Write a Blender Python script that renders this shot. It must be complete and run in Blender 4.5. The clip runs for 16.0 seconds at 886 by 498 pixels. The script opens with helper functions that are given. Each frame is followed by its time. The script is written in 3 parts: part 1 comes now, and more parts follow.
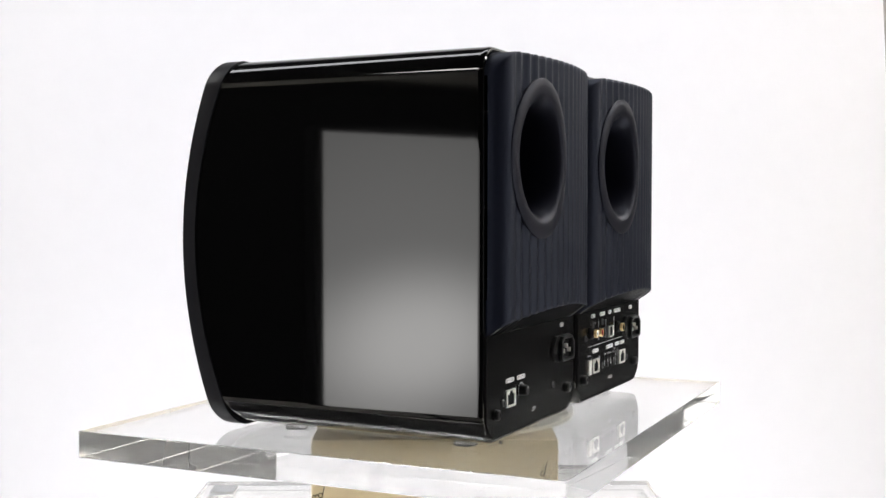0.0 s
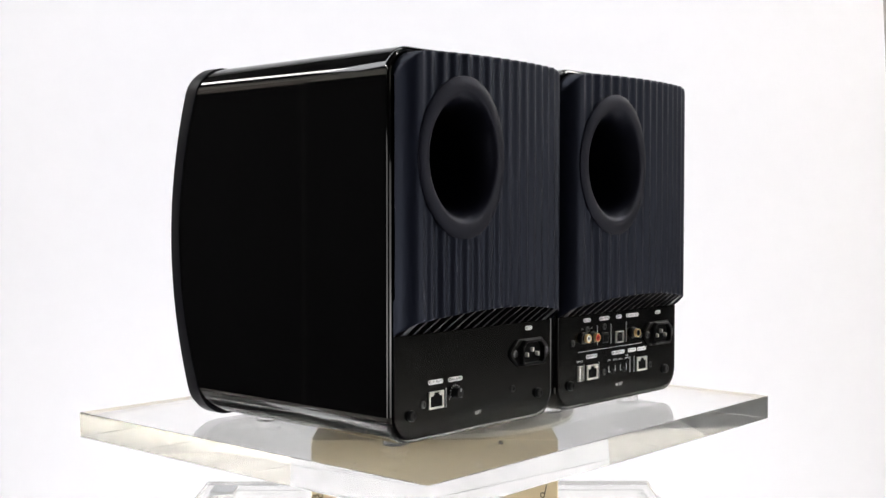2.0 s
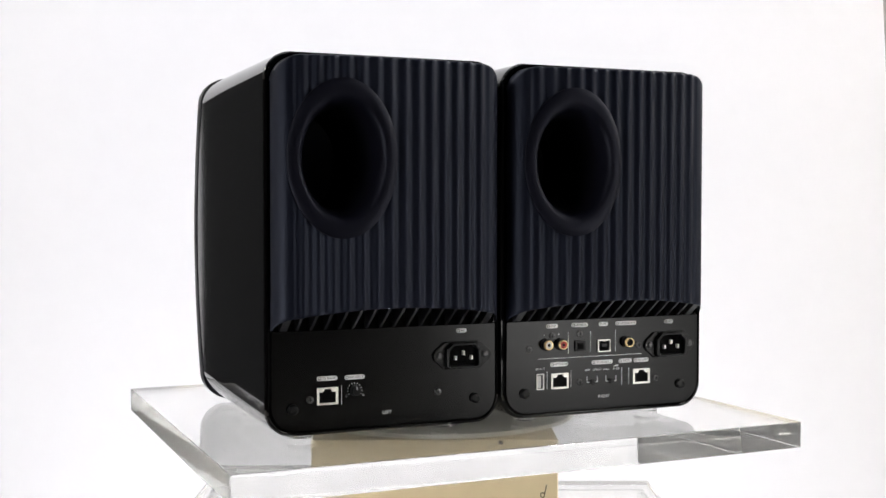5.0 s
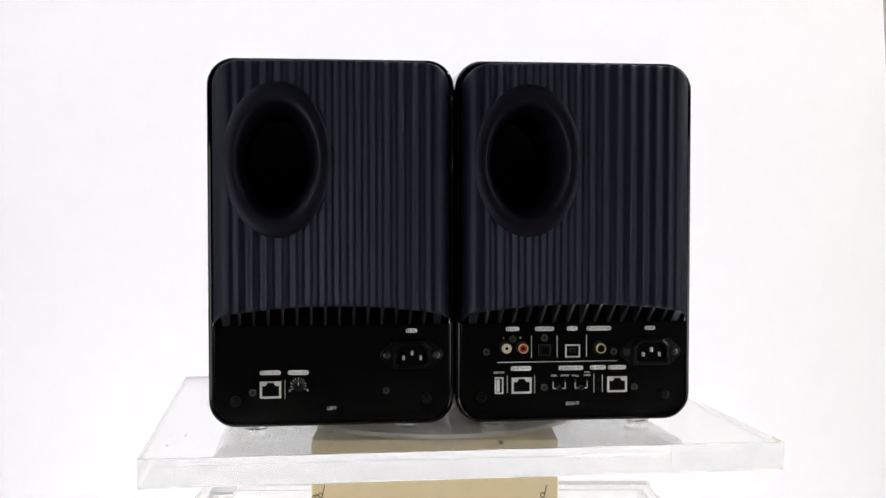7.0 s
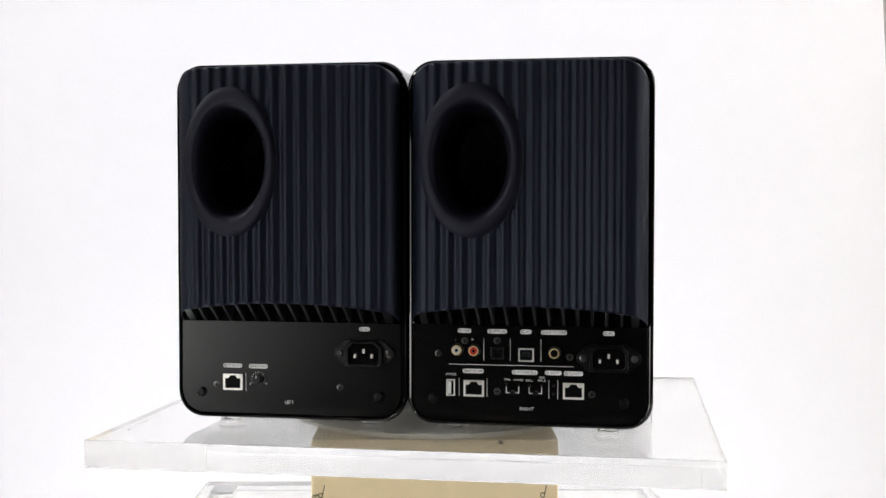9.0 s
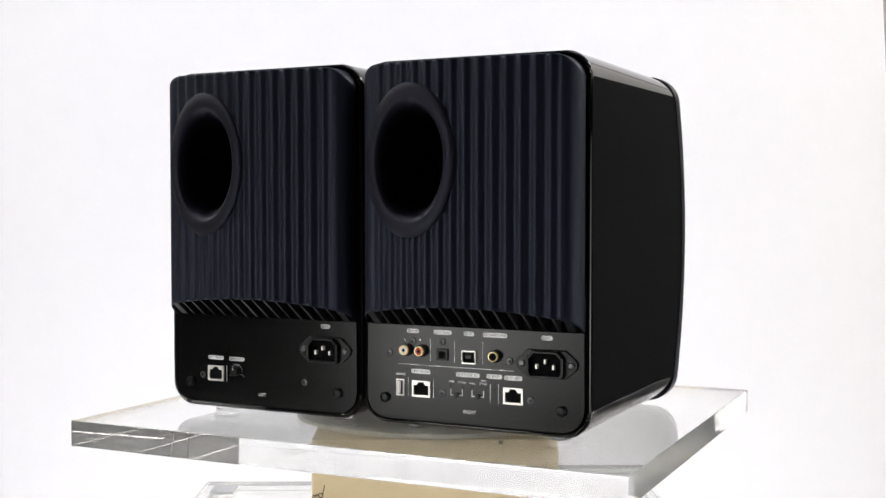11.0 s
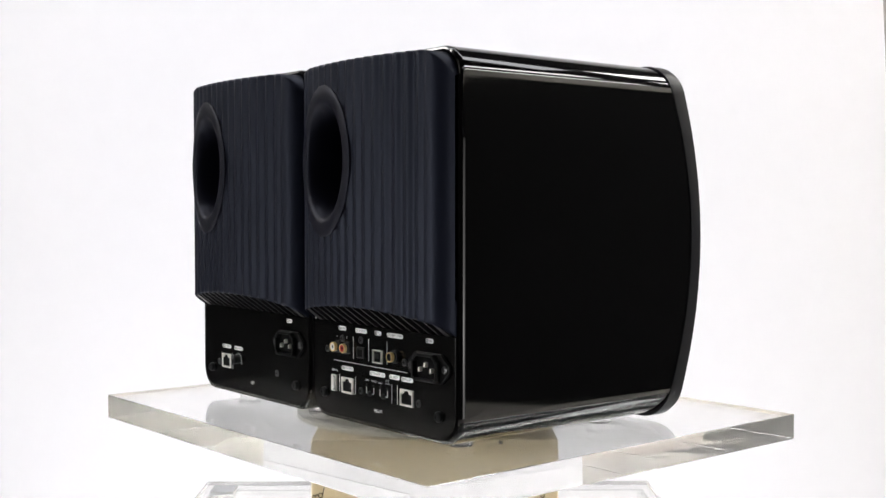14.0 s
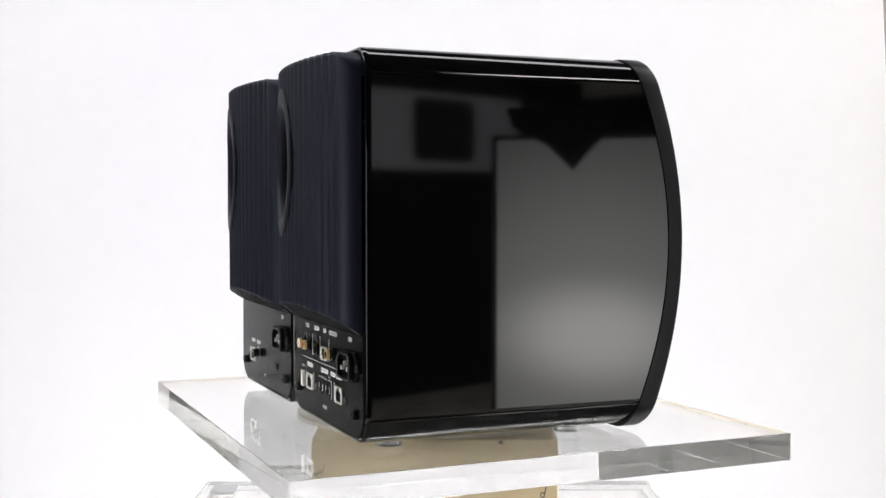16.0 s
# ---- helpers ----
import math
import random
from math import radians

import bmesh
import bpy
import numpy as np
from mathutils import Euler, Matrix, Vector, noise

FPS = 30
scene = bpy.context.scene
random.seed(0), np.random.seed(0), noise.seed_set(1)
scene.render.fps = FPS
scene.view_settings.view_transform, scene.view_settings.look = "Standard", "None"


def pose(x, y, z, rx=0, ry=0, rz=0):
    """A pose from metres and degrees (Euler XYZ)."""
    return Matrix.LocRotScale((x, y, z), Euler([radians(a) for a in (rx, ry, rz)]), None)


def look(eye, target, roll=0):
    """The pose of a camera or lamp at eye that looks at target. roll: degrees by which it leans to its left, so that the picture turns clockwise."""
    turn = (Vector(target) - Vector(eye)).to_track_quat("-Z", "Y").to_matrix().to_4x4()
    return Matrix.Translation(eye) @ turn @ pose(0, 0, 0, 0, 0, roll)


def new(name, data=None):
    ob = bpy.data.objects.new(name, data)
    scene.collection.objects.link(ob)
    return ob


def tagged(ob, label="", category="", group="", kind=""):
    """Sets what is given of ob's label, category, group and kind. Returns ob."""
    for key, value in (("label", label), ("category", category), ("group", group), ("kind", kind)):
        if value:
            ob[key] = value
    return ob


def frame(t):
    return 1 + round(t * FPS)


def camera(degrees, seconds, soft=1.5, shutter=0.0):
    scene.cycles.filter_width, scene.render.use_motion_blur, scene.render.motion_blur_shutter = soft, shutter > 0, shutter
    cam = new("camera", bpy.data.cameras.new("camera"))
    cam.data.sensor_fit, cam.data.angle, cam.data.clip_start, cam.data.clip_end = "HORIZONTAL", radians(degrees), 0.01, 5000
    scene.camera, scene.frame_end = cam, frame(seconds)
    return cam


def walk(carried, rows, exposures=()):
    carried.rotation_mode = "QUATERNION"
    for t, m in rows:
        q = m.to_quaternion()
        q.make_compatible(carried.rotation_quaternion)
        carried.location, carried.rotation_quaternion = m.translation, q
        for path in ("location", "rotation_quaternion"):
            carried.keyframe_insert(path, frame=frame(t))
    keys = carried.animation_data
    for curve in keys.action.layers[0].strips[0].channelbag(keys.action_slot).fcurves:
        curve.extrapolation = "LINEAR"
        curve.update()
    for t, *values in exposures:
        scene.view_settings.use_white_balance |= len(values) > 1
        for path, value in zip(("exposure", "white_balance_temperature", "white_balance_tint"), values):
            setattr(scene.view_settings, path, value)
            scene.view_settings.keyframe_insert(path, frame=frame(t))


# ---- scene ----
# ---- camera and its place ----
cam = camera(41.46, 16.0)
EYE = (0.0, -1.1018, 0.1852)
AIM = (0.0064, -0.1018, 0.1498)
walk(cam, [(0.0, look(EYE, AIM)), (16.0, look(EYE, AIM))])

# ---- light ----
world = bpy.data.worlds.new("world")
scene.world = world
world.use_nodes = True
world.node_tree.nodes["Background"].inputs[0].default_value = (0.6, 0.62, 0.68, 1)
world.node_tree.nodes["Background"].inputs[1].default_value = 0.02
scene.view_settings.exposure = 0.0
# light passes many times through the thick plate
scene.cycles.max_bounces, scene.cycles.glossy_bounces, scene.cycles.transmission_bounces = 20, 14, 16


def area_lamp(name, eye, target, sx, sy, watts, tint):
    data = bpy.data.lights.new(name, "AREA")
    data.shape, data.size, data.size_y, data.energy, data.color = "RECTANGLE", sx, sy, watts, tint
    ob = new(name, data)
    ob.matrix_world = look(eye, target)
    return ob


# unseen area lamps, placed out of view to light the white backdrop evenly
LAMP_TINT = (0.99, 1.0, 1.04)
area_lamp("backdrop_lamp", (-0.55, 0.10, 1.50), (-0.55, 1.15, 0.2), 4.4, 0.35, 30.0, LAMP_TINT)
area_lamp("backdrop_lamp", (-0.55, 0.10, -0.85), (-0.55, 1.15, 0.4), 4.4, 0.35, 24.6, LAMP_TINT)


# ---- materials ----
def material(name, color, rough=0.5, metal=0.0, grain=0.0, scale=300.0, bump=0.0, rough_var=0.0, coat=0.0, spec=0.5, stain=0.0, tint=None):
    m = bpy.data.materials.new(name)
    m.use_nodes = True
    nt = m.node_tree
    b = nt.nodes["Principled BSDF"]
    b.inputs["Base Color"].default_value = (*color, 1)
    b.inputs["Roughness"].default_value = rough
    b.inputs["Metallic"].default_value = metal
    b.inputs["Coat Weight"].default_value = coat
    b.inputs["Coat Roughness"].default_value = 0.02
    b.inputs["Specular IOR Level"].default_value = spec
    if tint:
        b.inputs["Specular Tint"].default_value = (*tint, 1)
    if not (grain or bump or rough_var or stain):
        return m
    tc = nt.nodes.new("ShaderNodeTexCoord")
    fine = nt.nodes.new("ShaderNodeTexNoise")
    fine.inputs["Scale"].default_value, fine.inputs["Detail"].default_value = scale, 3
    wide = nt.nodes.new("ShaderNodeTexNoise")
    wide.inputs["Scale"].default_value, wide.inputs["Detail"].default_value = scale / 25, 4
    for n in (fine, wide):
        nt.links.new(tc.outputs["Object"], n.inputs["Vector"])
    mix = nt.nodes.new("ShaderNodeMath")
    mix.operation = "ADD"
    nt.links.new(fine.outputs["Fac"], mix.inputs[0])
    nt.links.new(wide.outputs["Fac"], mix.inputs[1])
    if grain or stain:
        ramp = nt.nodes.new("ShaderNodeMapRange")
        ramp.inputs["From Min"].default_value, ramp.inputs["From Max"].default_value = 0.6, 1.4
        ramp.inputs["To Min"].default_value, ramp.inputs["To Max"].default_value = 1 - grain, 1 + grain
        nt.links.new(mix.outputs[0], ramp.inputs["Value"])
        mul = nt.nodes.new("ShaderNodeVectorMath")
        mul.operation = "SCALE"
        mul.inputs[0].default_value = color
        nt.links.new(ramp.outputs[0], mul.inputs["Scale"])
        nt.links.new(mul.outputs[0], b.inputs["Base Color"])
    if rough_var:
        rr = nt.nodes.new("ShaderNodeMapRange")
        rr.inputs["From Min"].default_value, rr.inputs["From Max"].default_value = 0.35, 0.65
        rr.inputs["To Min"].default_value, rr.inputs["To Max"].default_value = max(0.0, rough - rough_var), rough + rough_var
        nt.links.new(wide.outputs["Fac"], rr.inputs["Value"])
        nt.links.new(rr.outputs[0], b.inputs["Roughness"])
    if bump:
        bp = nt.nodes.new("ShaderNodeBump")
        bp.inputs["Strength"].default_value, bp.inputs["Distance"].default_value = bump, 0.0004
        nt.links.new(fine.outputs["Fac"], bp.inputs["Height"])
        nt.links.new(bp.outputs[0], b.inputs["Normal"])
    return m


def glass(name, tint, ior, rough=0.0, clear=1.0):
    m = bpy.data.materials.new(name)
    m.use_nodes = True
    b = m.node_tree.nodes["Principled BSDF"]
    b.inputs["Base Color"].default_value = (*tint, 1)
    b.inputs["Roughness"].default_value = rough
    b.inputs["IOR"].default_value = ior
    b.inputs["Transmission Weight"].default_value = clear
    return m


def glow(name, color, strength, spot=None, spot_strength=0.0, spot_size=0.1, reach=0.36, rim=0.45):
    """A lit diffuser; spot is where the bulb behind it shows through."""
    m = bpy.data.materials.new(name)
    m.use_nodes = True
    nt = m.node_tree
    for n in list(nt.nodes):
        nt.nodes.remove(n)
    out = nt.nodes.new("ShaderNodeOutputMaterial")
    e = nt.nodes.new("ShaderNodeEmission")
    e.inputs[0].default_value, e.inputs[1].default_value = (*color, 1), strength
    nt.links.new(e.outputs[0], out.inputs[0])
    if spot:
        tc = nt.nodes.new("ShaderNodeTexCoord")
        dist = nt.nodes.new("ShaderNodeVectorMath")
        dist.operation = "DISTANCE"
        dist.inputs[1].default_value = spot
        nt.links.new(tc.outputs["Object"], dist.inputs[0])
        flat = nt.nodes.new("ShaderNodeVectorMath")
        flat.operation = "MULTIPLY"
        flat.inputs[1].default_value = (1.0, 1.0, 1.9)
        nt.links.new(tc.outputs["Object"], flat.inputs[0])
        near = nt.nodes.new("ShaderNodeVectorMath")
        near.operation = "DISTANCE"
        near.inputs[1].default_value = (spot[0], spot[1], spot[2] * 1.9)
        nt.links.new(flat.outputs[0], near.inputs[0])
        mr = nt.nodes.new("ShaderNodeMapRange")
        mr.interpolation_type = "SMOOTHERSTEP"
        mr.inputs["From Min"].default_value, mr.inputs["From Max"].default_value = 0.0, spot_size
        mr.inputs["To Min"].default_value, mr.inputs["To Max"].default_value = strength + spot_strength, strength
        nt.links.new(near.outputs["Value"], mr.inputs["Value"])
        wide = nt.nodes.new("ShaderNodeMapRange")
        wide.interpolation_type = "SMOOTHSTEP"
        wide.inputs["From Min"].default_value, wide.inputs["From Max"].default_value = 0.05, reach
        wide.inputs["To Min"].default_value, wide.inputs["To Max"].default_value = 1.2, rim
        nt.links.new(dist.outputs["Value"], wide.inputs["Value"])
        mul = nt.nodes.new("ShaderNodeMath")
        mul.operation = "MULTIPLY"
        nt.links.new(mr.outputs[0], mul.inputs[0])
        nt.links.new(wide.outputs[0], mul.inputs[1])
        nt.links.new(mul.outputs[0], e.inputs[1])
    return m


LACQUER = material("black_piano_lacquer", (0.0012, 0.0011, 0.0012), 0.045, rough_var=0.015, scale=40)
ANODISED = material("navy_anodised_metal", (0.0034, 0.0042, 0.0098), 0.47, grain=0.05, scale=900, spec=0.36, tint=(0.66, 0.74, 1.0))
# lighter than the heat sink's metal, for the light its fins catch
FIN = material("lit_fin_metal", (0.012, 0.012, 0.014), 0.34, grain=0.1, scale=900, spec=0.5)
PORT = material("charcoal_soft_plastic", (0.0034, 0.0034, 0.0075), 0.45, grain=0.1, scale=1200, bump=0.1, rough_var=0.04, spec=0.26, tint=(0.74, 0.78, 1.0))
BAFFLE = material("charcoal_satin_baffle", (0.004, 0.004, 0.0065), 0.42, grain=0.1, scale=900, bump=0.1, rough_var=0.05, spec=0.18)
PANEL = material("black_satin_metal", (0.0012, 0.0012, 0.0012), 0.225, scale=1500, rough_var=0.01, spec=0.23)
# near-black plastic that also stands in for shade inside openings
CAVITY = material("black_plastic_and_shade", (0.0015, 0.0015, 0.0017), 0.7, grain=0.1, spec=0.08)
PLASTIC = material("black_moulded_plastic", (0.002, 0.002, 0.0024), 0.33, grain=0.12, scale=1200, bump=0.12, spec=0.28)
SCREW = material("black_oxide_screw", (0.09, 0.09, 0.092), 0.3, metal=0.9, grain=0.15, scale=1500)
STEEL = material("bright_tinned_steel", (0.9, 0.87, 0.82), 0.36, metal=0.6, grain=0.08, scale=900)
GOLD = material("gold_plate", (0.95, 0.72, 0.36), 0.28, metal=0.45, grain=0.08, scale=900)
WHITE_RING = material("white_socket_plastic", (0.8, 0.79, 0.76), 0.4, grain=0.04)
RED_RING = material("red_socket_plastic", (0.5, 0.03, 0.015), 0.4, grain=0.06)
PRINT = material("white_print", (0.92, 0.92, 0.92), 0.22, grain=0.04)
INK = material("black_print", (0.02, 0.02, 0.02), 0.5, grain=0.05)
FOOT_SHADE = material("foot_shade_black", (0.015, 0.015, 0.015), 0.6, grain=0.15)
CLEAR_RUBBER = glass("clear_silicone", (0.93, 0.93, 0.92), 1.41, 0.15, 0.95)
ACRYLIC = glass("clear_acrylic", (0.965, 0.965, 0.945), 1.49, clear=0.95)
PAPER_GOLD = material("yellow_satin_card", (0.88, 0.72, 0.45), 0.35, grain=0.04, scale=60, rough_var=0.06)
SCRIPT_INK = material("brown_ink", (0.09, 0.055, 0.02), 0.5, grain=0.1)
DISC = material("ivory_plastic", (0.8, 0.77, 0.7), 0.4, grain=0.06, scale=200)
GREY_PAD = material("matt_grey", (0.55, 0.56, 0.58), 0.8, grain=0.1, scale=400)
BACKDROP = material("white_backdrop_paper", (0.865, 0.85, 0.87), 0.85, grain=0.012, scale=30, bump=0.05)
# black of the unseen sheets that the gloss cabinets mirror
WALL = material("reflection_black", (0.012, 0.012, 0.013), 0.8, grain=0.15, scale=60, bump=0.1)
CREAM_WALL = material("cream_wall_paint", (0.84, 0.81, 0.74), 0.8, grain=0.04, scale=60, bump=0.1)
CEILING = material("dark_ceiling_paint", (0.06, 0.06, 0.062), 0.8, grain=0.1, scale=60, bump=0.1)
BROWN_PANEL = material("brown_wall_tile", (0.5, 0.43, 0.4), 0.4, grain=0.15, scale=60)
FRAME_GREY = material("pale_grey_paint", (0.42, 0.38, 0.38), 0.5, grain=0.05, scale=80)
PALE_WALL = material("pale_grey_wall", (0.82, 0.8, 0.77), 0.8, grain=0.06, scale=60, bump=0.1)
TILE = material("cream_floor_tile", (0.86, 0.83, 0.78), 0.3, grain=0.15, scale=80, rough_var=0.08)
GROUT = material("pale_grout", (0.8, 0.77, 0.7), 0.8, grain=0.1)
FABRIC = material("black_softbox_fabric", (0.008, 0.008, 0.009), 0.8, grain=0.2, scale=500, bump=0.2)
STAND = material("black_powder_coat", (0.012, 0.012, 0.012), 0.4, grain=0.1)
POSTER = material("pale_poster_paper", (0.8, 0.78, 0.88), 0.5, grain=0.05)
POSTER_DARK = material("dark_poster_print", (0.03, 0.03, 0.035), 0.5, grain=0.05)
DIFFUSER_A = glow("lit_softbox_diffuser", (1.0, 0.985, 0.965), 2.3, (0.0, -0.068, -0.0875), 3.0, 0.25, 0.42, 0.3)
DIFFUSER_B = glow("lit_softbox_diffuser", (1.0, 0.985, 0.965), 2.7, (0.0, -0.28, -0.09), 4.6, 0.34, 0.6, 0.55)
TUBE = glow("lit_ceiling_panel", (1.0, 0.98, 0.95), 18.0)


# ---- mesh helpers ----
def mesh_from(bm, name, mat, smooth=20):
    me = bpy.data.meshes.new(name)
    bmesh.ops.recalc_face_normals(bm, faces=bm.faces)
    bm.to_mesh(me)
    bm.free()
    me.materials.append(mat)
    if smooth:
        me.polygons.foreach_set("use_smooth", [True] * len(me.polygons))
        me.set_sharp_from_angle(angle=radians(smooth))
    return me


def part(name, bm, mat, parent, label="", smooth=20):
    ob = new(name, mesh_from(bm, name, mat, smooth))
    ob.parent = parent
    if label:
        ob["label"] = label
    return ob


def thing(name, m, label, category, group="", kind=""):
    ob = new(name)
    ob.matrix_world = m
    ob.empty_display_size = 0.05
    return tagged(ob, label, category, group, kind)


def add_box(bm, x, y, z, sx, sy, sz, bevel=0.0, seg=2):
    r = bmesh.ops.create_cube(bm, size=1.0, matrix=Matrix.Translation((x, y, z)) @ Matrix.Diagonal((sx, sy, sz, 1)))
    if bevel:
        edges = list({e for v in r["verts"] for e in v.link_edges})
        bmesh.ops.bevel(bm, geom=edges, offset=bevel, segments=seg, affect="EDGES", profile=0.5)
    return bm


def box(x, y, z, sx, sy, sz, bevel=0.0, seg=2):
    return add_box(bmesh.new(), x, y, z, sx, sy, sz, bevel, seg)


def add_lathe(bm, u, v, rings, seg=24, squash=1.0):
    """Rings of (radius, y) about an axis along y through (u, v)."""
    loops = []
    for r, y in rings:
        if r <= 1e-6:
            loops.append([bm.verts.new((u, y, v))])
        else:
            loops.append([bm.verts.new((u + r * math.cos(2 * math.pi * i / seg), y, v + squash * r * math.sin(2 * math.pi * i / seg))) for i in range(seg)])
    for a, b in zip(loops, loops[1:]):
        for i in range(seg):
            j = (i + 1) % seg
            if len(a) == 1 and len(b) == 1:
                continue
            if len(a) == 1:
                bm.faces.new((a[0], b[i], b[j]))
            elif len(b) == 1:
                bm.faces.new((a[i], b[0], a[j]))
            else:
                bm.faces.new((a[i], b[i], b[j], a[j]))
    return bm


def lathe(u, v, rings, seg=24, squash=1.0):
    return add_lathe(bmesh.new(), u, v, rings, seg, squash)


def round_rect(hw, z0, z1, r, seg=8, fine=0):
    """Outline of an upright rounded rectangle as (x, z), with the way inwards at each point."""
    pts = []
    for cx, cz, a0 in ((hw - r, z1 - r, 0), (-hw + r, z1 - r, 90), (-hw + r, z0 + r, 180), (hw - r, z0 + r, 270)):
        for i in range(seg + 1):
            a = radians(a0 + 90 * i / seg)
            pts.append((cx + r * math.cos(a), cz + r * math.sin(a), -math.cos(a), -math.sin(a)))
    if not fine:
        return pts
    out = []
    for i, p in enumerate(pts):
        q = pts[(i + 1) % len(pts)]
        out.append(p)
        if math.hypot(q[0] - p[0], q[1] - p[1]) > 0.05:
            out += [tuple(p[k] + (q[k] - p[k]) * f for k in range(4)) for f in [0.004, 0.012] + [j / fine for j in range(1, fine)] + [0.988, 0.996]]
    return out


def prism(outline, y0, y1, bevel=0.0):
    """A plate with an outline in (x, z) between y0 (back) and y1 (towards the viewer of the sockets)."""
    bm = bmesh.new()
    a = [bm.verts.new((x, y0, z)) for x, z in outline]
    b = [bm.verts.new((x, y1, z)) for x, z in outline]
    n = len(a)
    for i in range(n):
        j = (i + 1) % n
        bm.faces.new((a[i], a[j], b[j], b[i]))
    bm.faces.new(a[::-1])
    top = bm.faces.new(b)
    if bevel:
        bmesh.ops.bevel(bm, geom=list(top.edges), offset=bevel, segments=2, affect="EDGES", profile=0.5)
    return bm


def writing(name, text, height, u, y, v, mat, parent, align="CENTER", label=""):
    """Printed letters on an upright face that looks towards -y; height is that of the capitals."""
    cu = bpy.data.curves.new("letters", "FONT")
    cu.body, cu.size, cu.align_x, cu.align_y = text, height / 0.69, align, "CENTER"
    cu.resolution_u = 2
    tmp = new("letters", cu)
    bpy.context.view_layer.update()
    me = bpy.data.meshes.new_from_object(tmp.evaluated_get(bpy.context.evaluated_depsgraph_get()))
    bpy.data.objects.remove(tmp)
    bpy.data.curves.remove(cu)
    me.transform(pose(u, y, v, 90, 0, 0))
    me.materials.clear()
    me.materials.append(mat)
    ob = new(name, me)
    ob.parent = parent
    if label:
        ob["label"] = label
    return ob


# ---- loudspeaker ----
HALF_W, Z0, Z1, CORNER = 0.1, 0.0064, 0.3058, 0.022
PITCH, BULGE, SHOULDER = 0.0115, 0.0285, 0.0172


def front_y(z):
    """Depth of the bowed front edge of the cabinet's sides."""
    return 0.262 - 1.62 * (z - 0.156) ** 2


def sink_depth(u):
    """How far the bowed heat sink stands out behind the cabinet."""
    p = BULGE - (BULGE - SHOULDER) * (u / 0.085) ** 2
    a = abs(u)
    if a > 0.0845:
        p *= math.sqrt(max(0.0, 1 - ((a - 0.0845) / 0.0112) ** 2))
    return p


def sink_low(u):
    return 0.0885 + 0.64 * sink_depth(u)


def sink_top(u):
    a = abs(u)
    if a < 0.0745:
        return 0.3015
    k = (a - 0.0745) / 0.0212
    return 0.3015 - 0.021 * (1 - math.sqrt(max(0.0, 1 - k * k)))


def cabinet_bm():
    bm = bmesh.new()
    prof = round_rect(HALF_W, Z0, Z1, CORNER, 12, 24)
    sections = [(0.0145, 0.012), (0.0018, 0.0055), (0.0003, 0.0034), (0.0, 0.0026), (0.0004, 0.0012), (0.0013, 0.0004), (0.0026, 0.0)]
    loops = [[bm.verts.new((x + dx * k, y, z + dz * k)) for x, z, dx, dz in prof] for y, k in sections]
    for f in (0.002, 0.006, 0.3, 0.6, 0.985, 0.996, 1.0):
        loops.append([bm.verts.new((x, 0.004 + (front_y(z) - 0.004) * f, z)) for x, z, dx, dz in prof])
    loops.append([bm.verts.new((x + dx * 0.004, front_y(z), z + dz * 0.004)) for x, z, dx, dz in prof])
    n = len(prof)
    for a, b in zip(loops, loops[1:]):
        for i in range(n):
            j = (i + 1) % n
            bm.faces.new((a[i], a[j], b[j], b[i]))
    bm.faces.new(loops[-1])
    return bm


def baffle_bm():
    bm = bmesh.new()
    prof = round_rect(HALF_W + 0.0006, Z0 - 0.0030, Z1 + 0.0012, CORNER, 12, 24)
    mid = (Z0 + Z1) / 2
    loops = []
    for add, k, swell in ((0.0008, 0.0042, 0), (0.0010, 0.0, 0), (0.0118, 0.0, 1), (0.0140, 0.0008, 1), (0.0148, 0.0028, 1)):
        loops.append([bm.verts.new((x + dx * k, front_y(z) + add + swell * 0.0045 * ((z - mid) / 0.15) ** 2, z + dz * k)) for x, z, dx, dz in prof])
    for s in (0.9, 0.75, 0.55, 0.3, 0.12):
        loops.append([bm.verts.new((x * s, front_y(mid + (z - mid) * s) + 0.0045 * s * ((z - mid) / 0.15) ** 2 * s + 0.0153 + 0.004 * (1 - s * s), mid + (z - mid) * s)) for x, z, dx, dz in prof])
    n = len(prof)
    for a, b in zip(loops, loops[1:]):
        for i in range(n):
            j = (i + 1) % n
            bm.faces.new((a[i], a[j], b[j], b[i]))
    bm.faces.new(loops[-1])
    bm.faces.new(loops[0][::-1])
    return bm


PORT_U, PORT_V, PORT_A, PORT_B = -0.0441, 0.2228, 0.0426, 0.0616


def rib(u):
    fade = max(0.0, min(1.0, (0.082 - abs(u)) / 0.006))
    return 0.0021 * fade * (0.5 + 0.5 * math.cos(2 * math.pi * u / PITCH))


